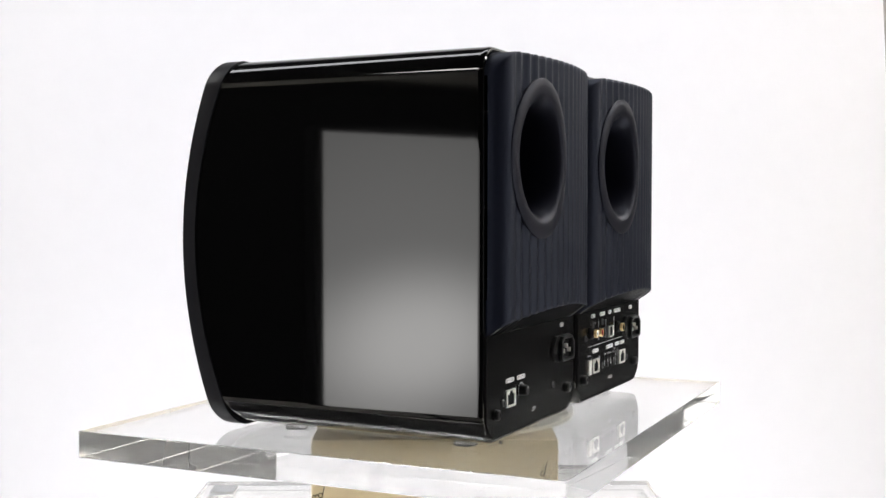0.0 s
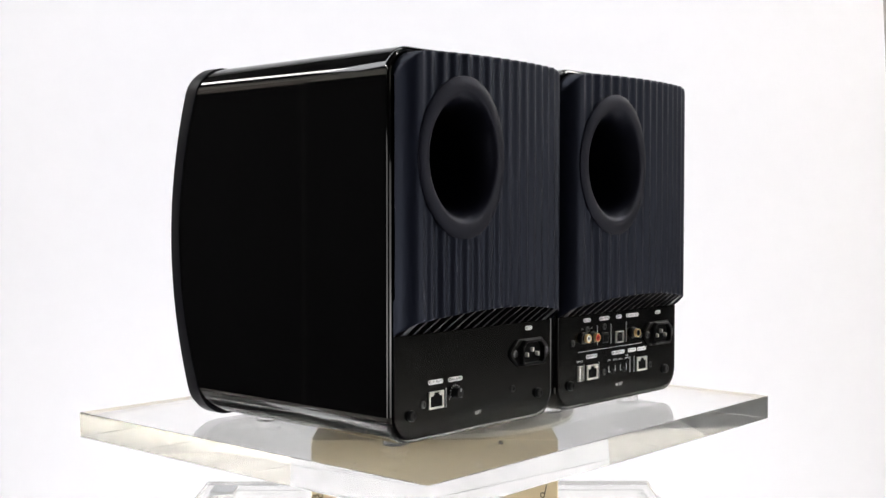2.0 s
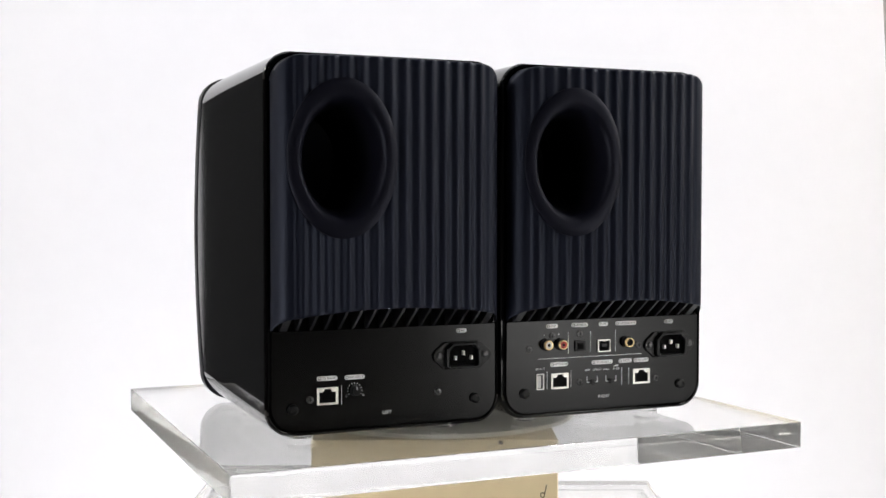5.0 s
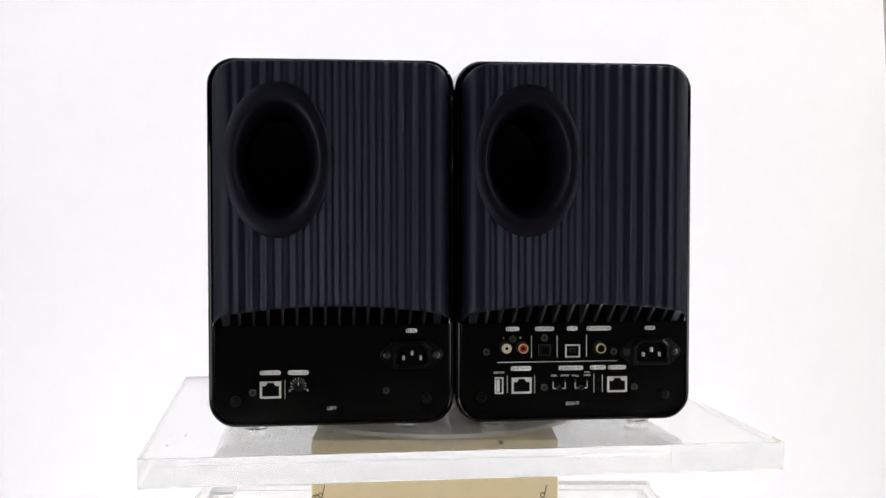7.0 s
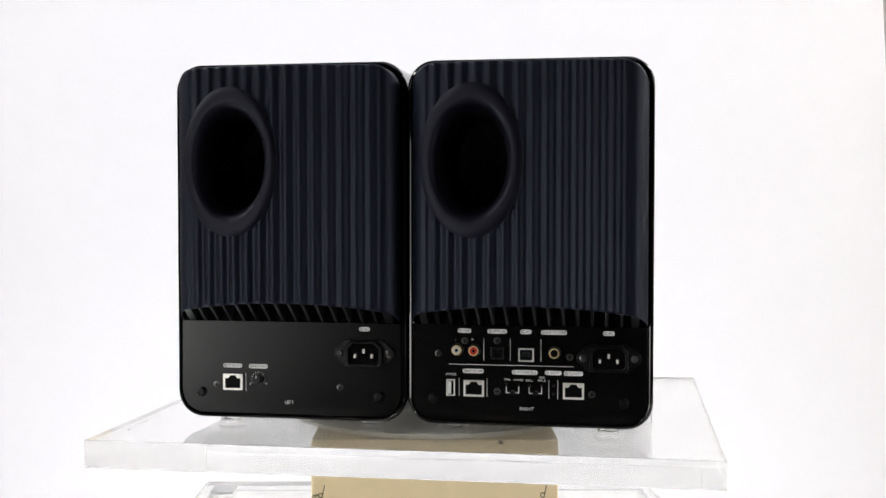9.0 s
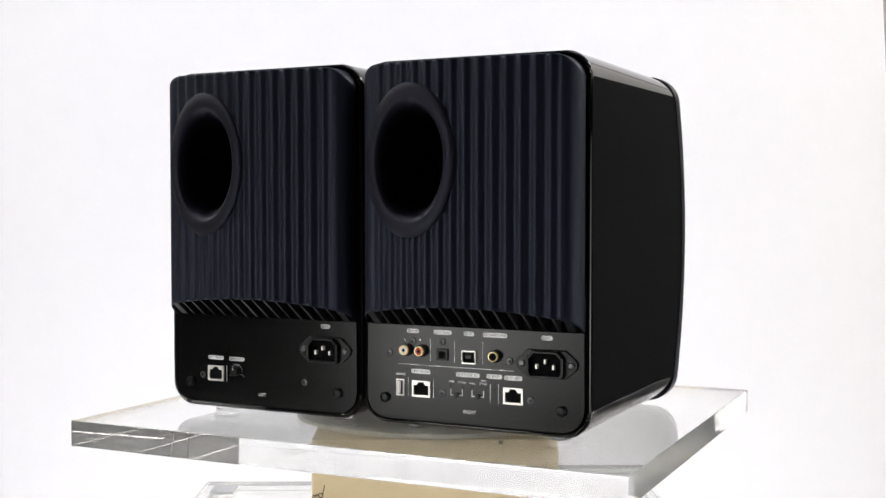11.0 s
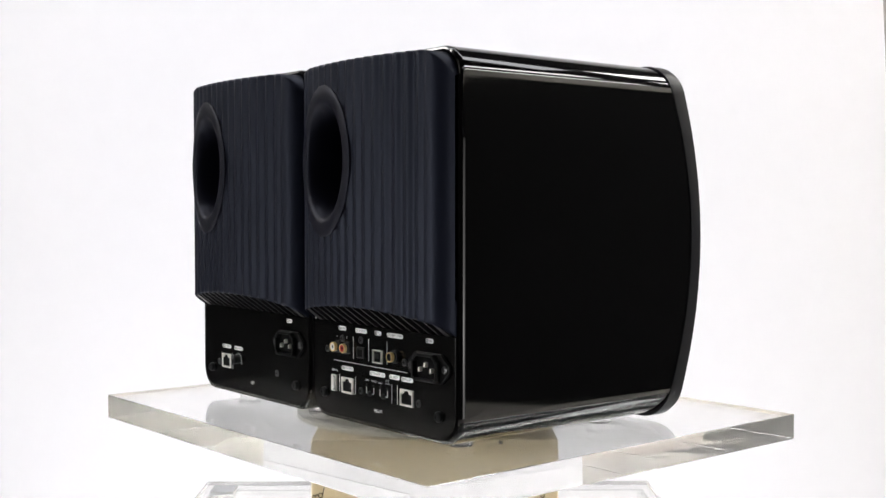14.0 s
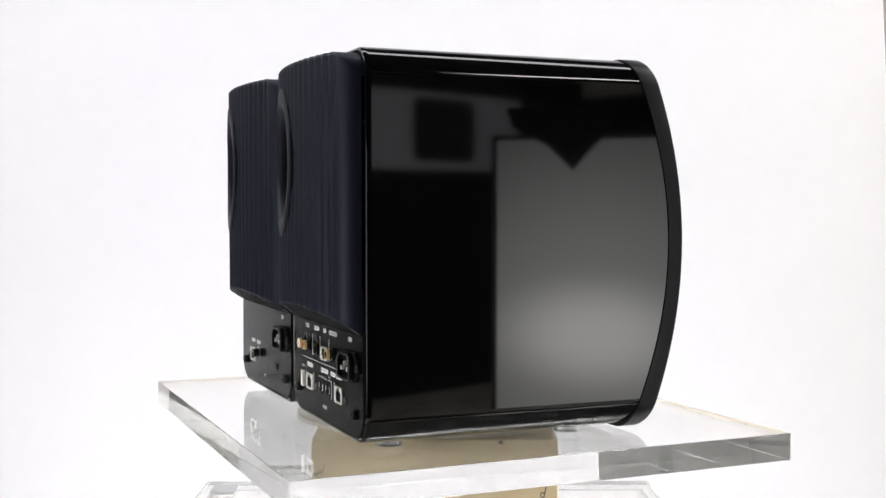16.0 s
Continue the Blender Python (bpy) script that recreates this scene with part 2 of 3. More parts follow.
def sink_bm():
    cols, rows = 300, 96
    us = [-0.0956 + 0.1912 * i / cols for i in range(cols + 1)]
    verts, faces = [], []
    per = rows + 6
    for u in us:
        p = sink_depth(u)
        q = max(0.0, p - rib(u)) if p > 0.004 else p
        lo, hi = sink_low(u), sink_top(u)
        inner = max(0.0, p - 0.0032)
        verts.append((u, -min(inner, 0.9 * p), lo + 0.026))
        verts.append((u, -min(inner, 0.9 * p), lo + 0.0006))
        verts.append((u, -max(0.0, q - 0.0008), lo - 0.0002))
        for k in range(rows + 1):
            verts.append((u, -q, lo + 0.0006 + (hi - 0.0016 - lo) * k / rows))
        verts.append((u, -max(0.0, q - 0.001), hi))
        verts.append((u, 0.0012, hi))
    for i in range(cols):
        for k in range(per - 1):
            if 3 <= k < 3 + rows:
                x = (us[i] + us[i + 1]) / 2
                z = (verts[i * per + k][2] + verts[i * per + k + 1][2]) / 2
                if ((x - PORT_U) / (PORT_A * 0.92)) ** 2 + ((z - PORT_V) / (PORT_B * 0.92)) ** 2 < 1:
                    continue
            a = i * per + k
            faces.append((a, a + 1, a + 1 + per, a + per))
    me = bpy.data.meshes.new("heat_sink")
    me.from_pydata(verts, [], faces)
    bm = bmesh.new()
    bm.from_mesh(me)
    bpy.data.meshes.remove(me)
    return bm


def port_bm():
    """Raised oval ring and the flared tube inside it."""
    seg = 72
    rings = [(1.0, -0.0006), (1.0, 0.0005), (0.985, 0.0011), (0.90, 0.0015), (0.82, 0.0015), (0.785, 0.0009), (0.755, -0.0005), (0.725, -0.003),
             (0.70, -0.0062), (0.675, -0.0105), (0.652, -0.0165), (0.635, -0.024)]
    bm = bmesh.new()
    loops = []
    for s, lift in rings:
        loop = []
        for i in range(seg):
            a = 2 * math.pi * i / seg
            u, v = PORT_U + PORT_A * s * math.cos(a), PORT_V + PORT_B * s * math.sin(a)
            base = sink_depth(max(-0.0845, min(0.0845, u)))
            loop.append(bm.verts.new((u, -(base + lift), v)))
        loops.append(loop)
    for s, y in ((0.62, 0.02), (0.61, 0.08), (0.3, 0.085)):
        loops.append([bm.verts.new((PORT_U + PORT_A * s * math.cos(2 * math.pi * i / seg), y, PORT_V + PORT_B * s * math.sin(2 * math.pi * i / seg))) for i in range(seg)])
    for a, b in zip(loops, loops[1:]):
        for i in range(seg):
            j = (i + 1) % seg
            bm.faces.new((a[i], a[j], b[j], b[i]))
    bm.faces.new(loops[-1])
    return bm


def fin_bm(u, thick=0.0019):
    p = sink_depth(u) - 0.0028
    lo = sink_low(u)
    bm = bmesh.new()
    side = []
    for x in (u - thick / 2, u + thick / 2):
        side.append([bm.verts.new(c) for c in ((x, 0.0018, 0.0894), (x, -0.0008, 0.0894), (x, -p, lo + 0.0002), (x, -p, lo + 0.024), (x, 0.0018, lo + 0.024))])
    a, b = side
    bm.faces.new(a[::-1])
    bm.faces.new(b)
    for i in range(5):
        j = (i + 1) % 5
        bm.faces.new((a[i], a[j], b[j], b[i]))
    return bm


FACE = -0.0012  # the socket panel's outer face


def panel_bm():
    hw, r = 0.0953, 0.018
    pts = []
    for cx, a0 in ((-hw + r, 180), (hw - r, 270)):
        for i in range(9):
            a = radians(a0 + 90 * i / 8)
            pts.append((cx + r * math.cos(a), Z0 + 0.0047 + r + r * math.sin(a)))
    pts += [(hw, 0.0893), (-hw, 0.0893)]
    return prism(pts, 0.0006, FACE, 0.0004)


def screw(parent, u, v, r, label="black cross-head screw"):
    s = part("screw", lathe(u, v, [(r, FACE + 0.0004), (r, FACE - 0.0006), (r * 0.85, FACE - 0.0011), (r * 0.45, FACE - 0.0013), (0, FACE - 0.0013)], 20), SCREW, parent, label)
    # raised black cross in place of the shade in a cut slot
    bm = box(u, FACE - 0.00135, v, r * 1.05, 0.0003, r * 0.22)
    add_box(bm, u, FACE - 0.0014, v, r * 0.22, 0.0003, r * 1.05)
    part("slot_shade", bm, CAVITY, s, smooth=0)
    return s


def stud(parent, u, v, r=0.0042):
    s = part("mounting_screw", lathe(u, v, [(r, FACE + 0.0004), (r, FACE - 0.0022), (r * 0.8, FACE - 0.0034), (r * 0.5, FACE - 0.0036), (r * 0.42, FACE - 0.0028), (0, FACE - 0.0028)], 24), PLASTIC, parent, "domed black socket screw")
    return s


def pill(parent, text, u0, u1, v, icon=True):
    h = 0.0036
    cu, hw = (u0 + u1) / 2, (u1 - u0) / 2
    out = [(x + cu, z) for x, z, _, _ in round_rect(hw, v - h / 2, v + h / 2, h / 2 - 1e-5, 6)]
    p = part("printed_label", prism(out, FACE + 0.0002, FACE - 0.00015), PRINT, parent, "white rounded label with small dark lettering", smooth=0)
    writing("lettering", text, 0.0019, cu + (h * 0.4 if icon else 0), FACE - 0.0003, v, INK, p)
    if icon:
        part("icon_ring", lathe(u0 + h * 0.58, v, [(0.0013, FACE - 0.0001), (0.0013, FACE - 0.0003), (0.0008, FACE - 0.0003), (0.0008, FACE - 0.0001)], 16), INK, p, smooth=0)
    return p


def rule(parent, u0, v0, u1, v1, w=0.00035):
    part("printed_line", box((u0 + u1) / 2, FACE - 0.00005, (v0 + v1) / 2, max(w, u1 - u0), 0.0004, max(w, v0 - v1)), PRINT, parent, "thin white printed line", smooth=0)


def network_socket(parent, u0, v0, u1, v1, name="network_socket"):
    cu, cv, w, h = (u0 + u1) / 2, (v0 + v1) / 2, u1 - u0, v0 - v1
    d = 0.0016
    y = FACE - d / 2 + 0.0003
    bm = bmesh.new()
    side = (w - 0.0136) / 2
    add_box(bm, u0 + side / 2, y, cv, side, d, h, 0.0003, 1)
    add_box(bm, u1 - side / 2, y, cv, side, d, h, 0.0003, 1)
    add_box(bm, cu, y, v1 + 0.0008, 0.0136, d, 0.0016)
    for sgn in (-1, 1):
        add_box(bm, cu + sgn * 0.00535, y, v0 - 0.0018, 0.0029, d, 0.0036)
        add_box(bm, cu + sgn * 0.0034, y, v0 - 0.0013, 0.0010, d, 0.0026)
    add_box(bm, cu, y, v0 - 0.0005, 0.0058, d, 0.0010)
    s = part(name, bm, STEEL, parent, "square steel network socket", smooth=0)
    # flush black plate paints the shade inside the opening
    part("recess_shade", box(cu, FACE - 0.0001, cv, w - 0.001, 0.0005, h - 0.001), CAVITY, s, smooth=0)
    return s


def phono(parent, u, v, ring_mat, length, label, r=0.0040):
    y = FACE
    s = part("phono_socket", lathe(u, v, [(r * 1.3, y + 0.0004), (r * 1.3, y - 0.0022), (r * 0.98, y - 0.0026), (r * 0.98, y - length + 0.0022), (r * 0.8, y - length + 0.0022), (r * 0.78, y - 0.004)], 28), PLASTIC, parent, label)
    part("gold_rim", lathe(u, v, [(r, y - length + 0.0024), (r, y - length), (r * 0.93, y - length - 0.0004), (r * 0.84, y - length - 0.0004), (r * 0.8, y - length), (r * 0.78, y - length + 0.0024)], 28), GOLD, s, "gold-plated rim")
    part("insulator", lathe(u, v, [(r * 0.79, y - length + 0.0012), (r * 0.76, y - length - 0.0001), (r * 0.38, y - length - 0.0001), (r * 0.36, y - length + 0.003), (0, y - length + 0.003)], 28), ring_mat, s)
    # black disc paints the shade down the hole
    part("hole_shade", lathe(u, v, [(r * 0.35, y - length + 0.0004), (r * 0.3, y - length + 0.0003), (0, y - length + 0.0003)], 20), CAVITY, s)
    return s


def mains_inlet(parent, u, v):
    def hull(k):
        pts = []
        for x, z in ((0.0158, 0.0112), (-0.0158, 0.0112)):
            pts.append((x * k, z * k))
        for i in range(7):
            a = radians(120 + 20 * i)
            pts.append((-0.0204 * k + 0.0055 * math.cos(a), 0.0055 * math.sin(a)))
        for x, z in ((-0.0158, -0.0112), (0.0158, -0.0112)):
            pts.append((x * k, z * k))
        for i in range(7):
            a = radians(-60 + 20 * i)
            pts.append((0.0204 * k + 0.0055 * math.cos(a), 0.0055 * math.sin(a)))
        return [(u + x, v + z) for x, z in pts[::-1]]
    s = part("mains_inlet", prism(hull(1.0), FACE + 0.0004, FACE - 0.0022, 0.0006), PLASTIC, parent, "black plastic three-pin mains inlet with two ears")

    def shroud(hw, hh, c):
        return [(u - hw, v - hh + 0.002), (u - hw + 0.002, v - hh), (u + hw - 0.002, v - hh), (u + hw, v - hh + 0.002), (u + hw, v + hh - c), (u + hw - c, v + hh), (u - hw + c, v + hh), (u - hw, v + hh - c)]
    bm = bmesh.new()
    loops = []
    for (hw, hh, c), y in (((0.0155, 0.0108, 0.005), -0.003), ((0.0152, 0.0105, 0.005), -0.0060), ((0.0147, 0.01, 0.005), -0.0066), ((0.0136, 0.0089, 0.0045), -0.0066), ((0.0132, 0.0086, 0.0045), -0.0062), ((0.0130, 0.0084, 0.0045), -0.0021)):
        loops.append([bm.verts.new((x, FACE + y, z)) for x, z in shroud(hw, hh, c)])
    for a, b in zip(loops, loops[1:]):
        for i in range(8):
            j = (i + 1) % 8
            bm.faces.new((a[i], a[j], b[j], b[i]))
    bm.faces.new(loops[-1])
    part("shroud", bm, PLASTIC, s, smooth=25)
    # black plate deepens the shade inside the shroud
    part("recess_shade", prism([(x, z) for x, z in shroud(0.0129, 0.0083, 0.0045)], FACE - 0.002, FACE - 0.0025), CAVITY, s, smooth=0)
    for du, dv in ((-0.007, -0.0018), (0.007, -0.0018), (0.0, 0.0022)):
        part("pin", box(u + du, FACE - 0.0034, v + dv, 0.0019, 0.0044, 0.0036, 0.0004), STEEL, s, "bright metal pin")
    for du in (-0.0204, 0.0204):
        part("ear_screw", lathe(u + du, v, [(0.0031, FACE - 0.002), (0.0031, FACE - 0.0026), (0.0016, FACE - 0.0032), (0, FACE - 0.0032)], 18), SCREW, s)
    return s


def usb_socket(parent, u0, v0, u1, v1, tall):
    cu, cv, w, h = (u0 + u1) / 2, (v0 + v1) / 2, u1 - u0, v0 - v1
    t = 0.0009
    y, d = FACE - 0.0007, 0.0024
    bm = bmesh.new()
    add_box(bm, u0 + t / 2, y, cv, t, d, h, 0.0003, 1)
    add_box(bm, u1 - t / 2, y, cv, t, d, h, 0.0003, 1)
    add_box(bm, cu, y, v0 - t / 2, w - 2 * t, d, t)
    add_box(bm, cu, y, v1 + t / 2, w - 2 * t, d, t)
    s = part("usb_socket", bm, STEEL, parent, "narrow upright steel usb socket" if tall else "square steel usb socket", smooth=0)
    # shade inside the frame, painted as a flush black plate
    part("recess_shade", box(cu, FACE - 0.0001, cv, w - 0.001, 0.0005, h - 0.001), CAVITY, s, smooth=0)
    if tall:
        part("tongue", box(cu - w * 0.12, FACE - 0.0011, cv, w * 0.36, 0.0016, h * 0.74, 0.0002), WHITE_RING, s, "white plastic tongue", smooth=0)
    else:
        part("tongue", box(cu, FACE - 0.0011, cv + 0.0004, w * 0.46, 0.0016, h * 0.3, 0.0003), PLASTIC, s, smooth=0)
        part("collar", box(cu, FACE - 0.0006, v0 - t - 0.0006, w - 2.4 * t, 0.0006, 0.001), PLASTIC, s, smooth=0)
    return s


def speaker_body(side_label):
    sp = thing("loudspeaker", pose(0, 0, 0), side_label, "loudspeaker", "pair of loudspeakers")
    part("cabinet", cabinet_bm(), LACQUER, sp, "piano-black lacquered cabinet with rounded edges", 30)
    part("front_baffle", baffle_bm(), BAFFLE, sp, "charcoal satin bowed front panel", 30)
    sink = part("heat_sink", sink_bm(), ANODISED, sp, "dark navy ribbed heat sink, bowed outwards", 60)
    for k in range(-7, 7):
        part("fin", fin_bm((k + 0.5) * PITCH), FIN, sink, smooth=0)
    for sgn in (-1, 1):
        part("end_fin", fin_bm(sgn * 0.0855, 0.006), FIN, sink, smooth=0)
    # set-back plates, blackened for the shade behind the fins
    part("recess_back", box(0, 0.0032, 0.109, 0.186, 0.003, 0.046), CAVITY, sink, smooth=0)
    part("cavity_roof", box(0, -0.0085, 0.131, 0.15, 0.0145, 0.002), CAVITY, sink, smooth=0)
    part("bass_port", port_bm(), PORT, sp, "charcoal oval bass port with flared mouth", 40)
    part("socket_panel", panel_bm(), PANEL, sp, "satin black metal socket panel", 0)
    for u, y in ((-0.063, 0.031), (0.063, 0.031), (-0.063, 0.187), (0.063, 0.187)):
        bm = bmesh.new()
        bmesh.ops.create_cone(bm, cap_ends=True, segments=28, radius1=0.0096, radius2=0.0102, depth=0.0046, matrix=Matrix.Translation((u, y, 0.0024)))
        foot = part("foot", bm, CLEAR_RUBBER, sp, "clear silicone foot under a black ring of shade")
        # black ring stands for the shade between foot and cabinet
        bm = bmesh.new()
        bmesh.ops.create_cone(bm, cap_ends=True, segments=28, radius1=0.0112, radius2=0.0116, depth=0.0019, matrix=Matrix.Translation((u, y, 0.0057)))
        part("collar", bm, FOOT_SHADE, foot, "black ring in place of the shade above the foot")
    mains_inlet(sp, 0.0648, 0.0640)
    pill(sp, "AC", 0.0600, 0.0694, 0.0841)
    stud(sp, -0.0785, 0.0282)
    stud(sp, 0.0770, 0.0279)
    return sp


def left_speaker():
    sp = speaker_body("gloss black loudspeaker with ribbed navy back and few sockets")
    pill(sp, "TO RIGHT", -0.0589, -0.0420, 0.0511)
    pill(sp, "BALANCE", -0.0361, -0.0194, 0.0509)
    network_socket(sp, -0.0589, 0.0440, -0.0416, 0.0303)
    rule(sp, -0.0387, 0.0450, -0.0387, 0.0298)
    ku, kv = -0.0278, 0.0404
    knob = part("balance_knob", lathe(ku, kv, [(0.0042, FACE + 0.0003), (0.0041, FACE - 0.0050), (0.0035, FACE - 0.0059), (0, FACE - 0.0060)], 28), PLASTIC, sp, "small black balance knob")
    part("pointer", box(ku, FACE - 0.0061, kv + 0.0022, 0.0006, 0.0003, 0.002), PRINT, knob, smooth=0)
    for i in range(11):
        a = radians(-30 + 24 * i)
        bm = bmesh.new()
        bmesh.ops.create_cube(bm, size=1.0, matrix=Matrix.Translation((ku + 0.0057 * math.cos(a), FACE - 0.0001, kv + 0.0057 * math.sin(a))) @ Matrix.Rotation(-a, 4, "Y") @ Matrix.Diagonal((0.0012, 0.0004, 0.0005, 1)))
        part("scale_mark", bm, PRINT, knob, smooth=0)
    writing("lettering", "L", 0.0018, -0.0348, FACE - 0.0002, 0.0362, PRINT, sp)
    writing("lettering", "R", 0.0018, -0.0205, FACE - 0.0002, 0.0362, PRINT, sp)
    writing("lettering", "LEFT", 0.0026, -0.0005, FACE - 0.0002, 0.0210, PRINT, sp)
    screw(sp, -0.0646, 0.0350, 0.0030)
    screw(sp, 0.0436, 0.0349, 0.0030)
    return sp


def right_speaker():
    sp = speaker_body("gloss black loudspeaker with ribbed navy back and many sockets")
    for text, u0, u1, v in (("AUX", -0.0581, -0.0469, 0.0844), ("OPTICAL", -0.0336, -0.0174, 0.0843), ("PC", -0.0066, 0.0026, 0.0843), ("SUBWOOFER", 0.0102, 0.0312, 0.0842),
                            ("NETWORK", -0.0540, -0.0366, 0.0514), ("SPEAKER EQ", -0.0135, 0.0075, 0.0512), ("RESET", 0.0134, 0.0270, 0.0513), ("TO LEFT", 0.0287, 0.0442, 0.0511)):
        pill(sp, text, u0, u1, v)
    for u, v0, v1 in ((-0.0366, 0.0787, 0.0604), (-0.0148, 0.0785, 0.0604), (0.0102, 0.0786, 0.0603), (-0.0569, 0.0458, 0.0310), (-0.0338, 0.0457, 0.0307), (0.0167, 0.0454, 0.0303), (0.0239, 0.0454, 0.0302)):
        rule(sp, u, v0, u, v1)
    rule(sp, -0.0657, 0.0567, 0.0368, 0.0567)
    phono(sp, -0.0583, 0.0688, WHITE_RING, 0.0063, "gold phono socket with a white insert")
    phono(sp, -0.0443, 0.0686, RED_RING, 0.0063, "gold phono socket with a red insert")
    phono(sp, 0.0213, 0.0678, CAVITY, 0.0063, "gold phono socket")
    bm = box(-0.0254, FACE - 0.0006, 0.0665, 0.0105, 0.0018, 0.0094, 0.0006)
    opt = part("optical_socket", bm, PLASTIC, sp, "square black optical socket")
    part("shutter", box(-0.0254, FACE - 0.0017, 0.0662, 0.0062, 0.0006, 0.0058, 0.0002), CAVITY, opt, smooth=0)
    usb_socket(sp, -0.0080, 0.0709, 0.0044, 0.0602, False)
    usb_socket(sp, -0.0674, 0.0443, -0.0604, 0.0307, True)
    network_socket(sp, -0.0532, 0.0438, -0.0364, 0.0305)
    network_socket(sp, 0.0280, 0.0435, 0.0451, 0.0303)
    writing("lettering", "L", 0.0018, -0.0599, FACE - 0.0002, 0.0770, PRINT, sp)
    writing("lettering", "R", 0.0018, -0.0457, FACE - 0.0002, 0.0771, PRINT, sp)
    for text, u, v, h in (("SERVICE", -0.0638, 0.0482, 0.0017), ("DESK", -0.0173, 0.0450, 0.0016), ("STAND", -0.0081, 0.0448, 0.0016), ("WALL", 0.0010, 0.0446, 0.0016), ("FREE", 0.0109, 0.0473, 0.0016), ("SPACE", 0.0109, 0.0448, 0.0016)):
        writing("lettering", text, h, u, FACE - 0.0002, v, PRINT, sp)
    writing("lettering", "RIGHT", 0.0027, -0.0013, FACE - 0.0002, 0.0213, PRINT, sp)
    for u0, u1, ku in ((-0.0180, -0.0078, -0.0128), (0.0007, 0.0109, 0.0058)):
        bm = box(u0, FACE - 0.00005, 0.0369, 0.0005, 0.0004, 0.0048)
        add_box(bm, u1, FACE - 0.00005, 0.0369, 0.0005, 0.0004, 0.0048)
        add_box(bm, u0 + 0.0012, FACE - 0.00005, 0.03425, 0.0029, 0.0004, 0.0005)
        add_box(bm, u1 - 0.0012, FACE - 0.00005, 0.03425, 0.0029, 0.0004, 0.0005)
        part("printed_bracket", bm, PRINT, sp, smooth=0)
        part("push_button", lathe(ku, 0.0344, [(0.0021, FACE + 0.0003), (0.0021, FACE - 0.0016), (0.0017, FACE - 0.002), (0, FACE - 0.002)], 18), PLASTIC, sp, "small round black button")
    for u, v in ((-0.0177, 0.0408), (-0.0080, 0.0408), (0.0009, 0.0408), (0.0108, 0.0408), (0.0203, 0.0407), (0.0203, 0.0340)):
        part("indicator", lathe(u, v, [(0.0011, FACE + 0.0003), (0.0011, FACE - 0.0003), (0.0008, FACE - 0.0003), (0.0007, FACE + 0.0001), (0, FACE + 0.0001)], 14), PLASTIC, sp)
    for u, v in ((-0.0524, 0.0760), (-0.0256, 0.0767), (-0.0744, 0.0655), (0.0336, 0.0645), (-0.0255, 0.0351), (0.0514, 0.0345)):
        screw(sp, u, v, 0.0029)
    return sp


loudspeaker_left = left_speaker()
loudspeaker_right = right_speaker()

# ---- acrylic plate and its stand ----
plate = thing("acrylic_plate", pose(0.0012, -0.0027, -0.0224), "thick clear acrylic plate with polished edges under the loudspeakers", "plate")
part("slab", box(0, 0, 0.0112, 0.4997, 0.4253, 0.0224, 0.0005, 2), ACRYLIC, plate, smooth=0).visible_shadow = False
for x, y, r in ((-0.2344, -0.1271, 0.0013), (-0.2328, -0.1661, 0.0010), (-0.2219, -0.1253, 0.0008)):
    bm = bmesh.new()
    bmesh.ops.create_cone(bm, cap_ends=True, segments=10, radius1=r, radius2=0.6 * r, depth=0.0005, matrix=Matrix.Translation((x, y, 0.02262)) @ Matrix.Diagonal((1, 0.7, 1, 1)))
    part("speck", bm, INK, plate, "small dark speck of dirt")

disc = thing("turntable_disc", pose(0, 0, -0.0266), "round ivory turntable disc under the acrylic plate", "turntable")
bm = bmesh.new()
bmesh.ops.create_cone(bm, cap_ends=True, segments=96, radius1=0.13, radius2=0.13, depth=0.0036, matrix=Matrix.Translation((0, 0, 0.0018)))
part("disc", bm, DISC, disc)

BOX_L, BOX_R, BOX_Y = -0.1040, 0.1027, -0.13
stand = thing("display_box", pose((BOX_L + BOX_R) / 2, 0, -0.121), "yellow satin card box with brown script under the turntable", "box")
part("box_body", box(0, 0, 0.047, BOX_R - BOX_L, 0.26, 0.094, 0.0012), PAPER_GOLD, stand)


def stroke(points, width=0.0008, y=BOX_Y - 0.0003):
    """A thin inked stroke on the box's front, as a flat ribbon through (x, z) points."""
    bm = bmesh.new()
    prev = None
    for i, (x, z) in enumerate(points):
        a, b = points[max(0, i - 1)], points[min(len(points) - 1, i + 1)]
        dx, dz = b[0] - a[0], b[1] - a[1]
        n = math.hypot(dx, dz) or 1
        ox, oz = -dz / n * width / 2, dx / n * width / 2
        cur = (bm.verts.new((x + ox, y, z + oz)), bm.verts.new((x - ox, y, z - oz)))
        if prev:
            bm.faces.new((prev[0], prev[1], cur[1], cur[0]))
        prev = cur
    return bm


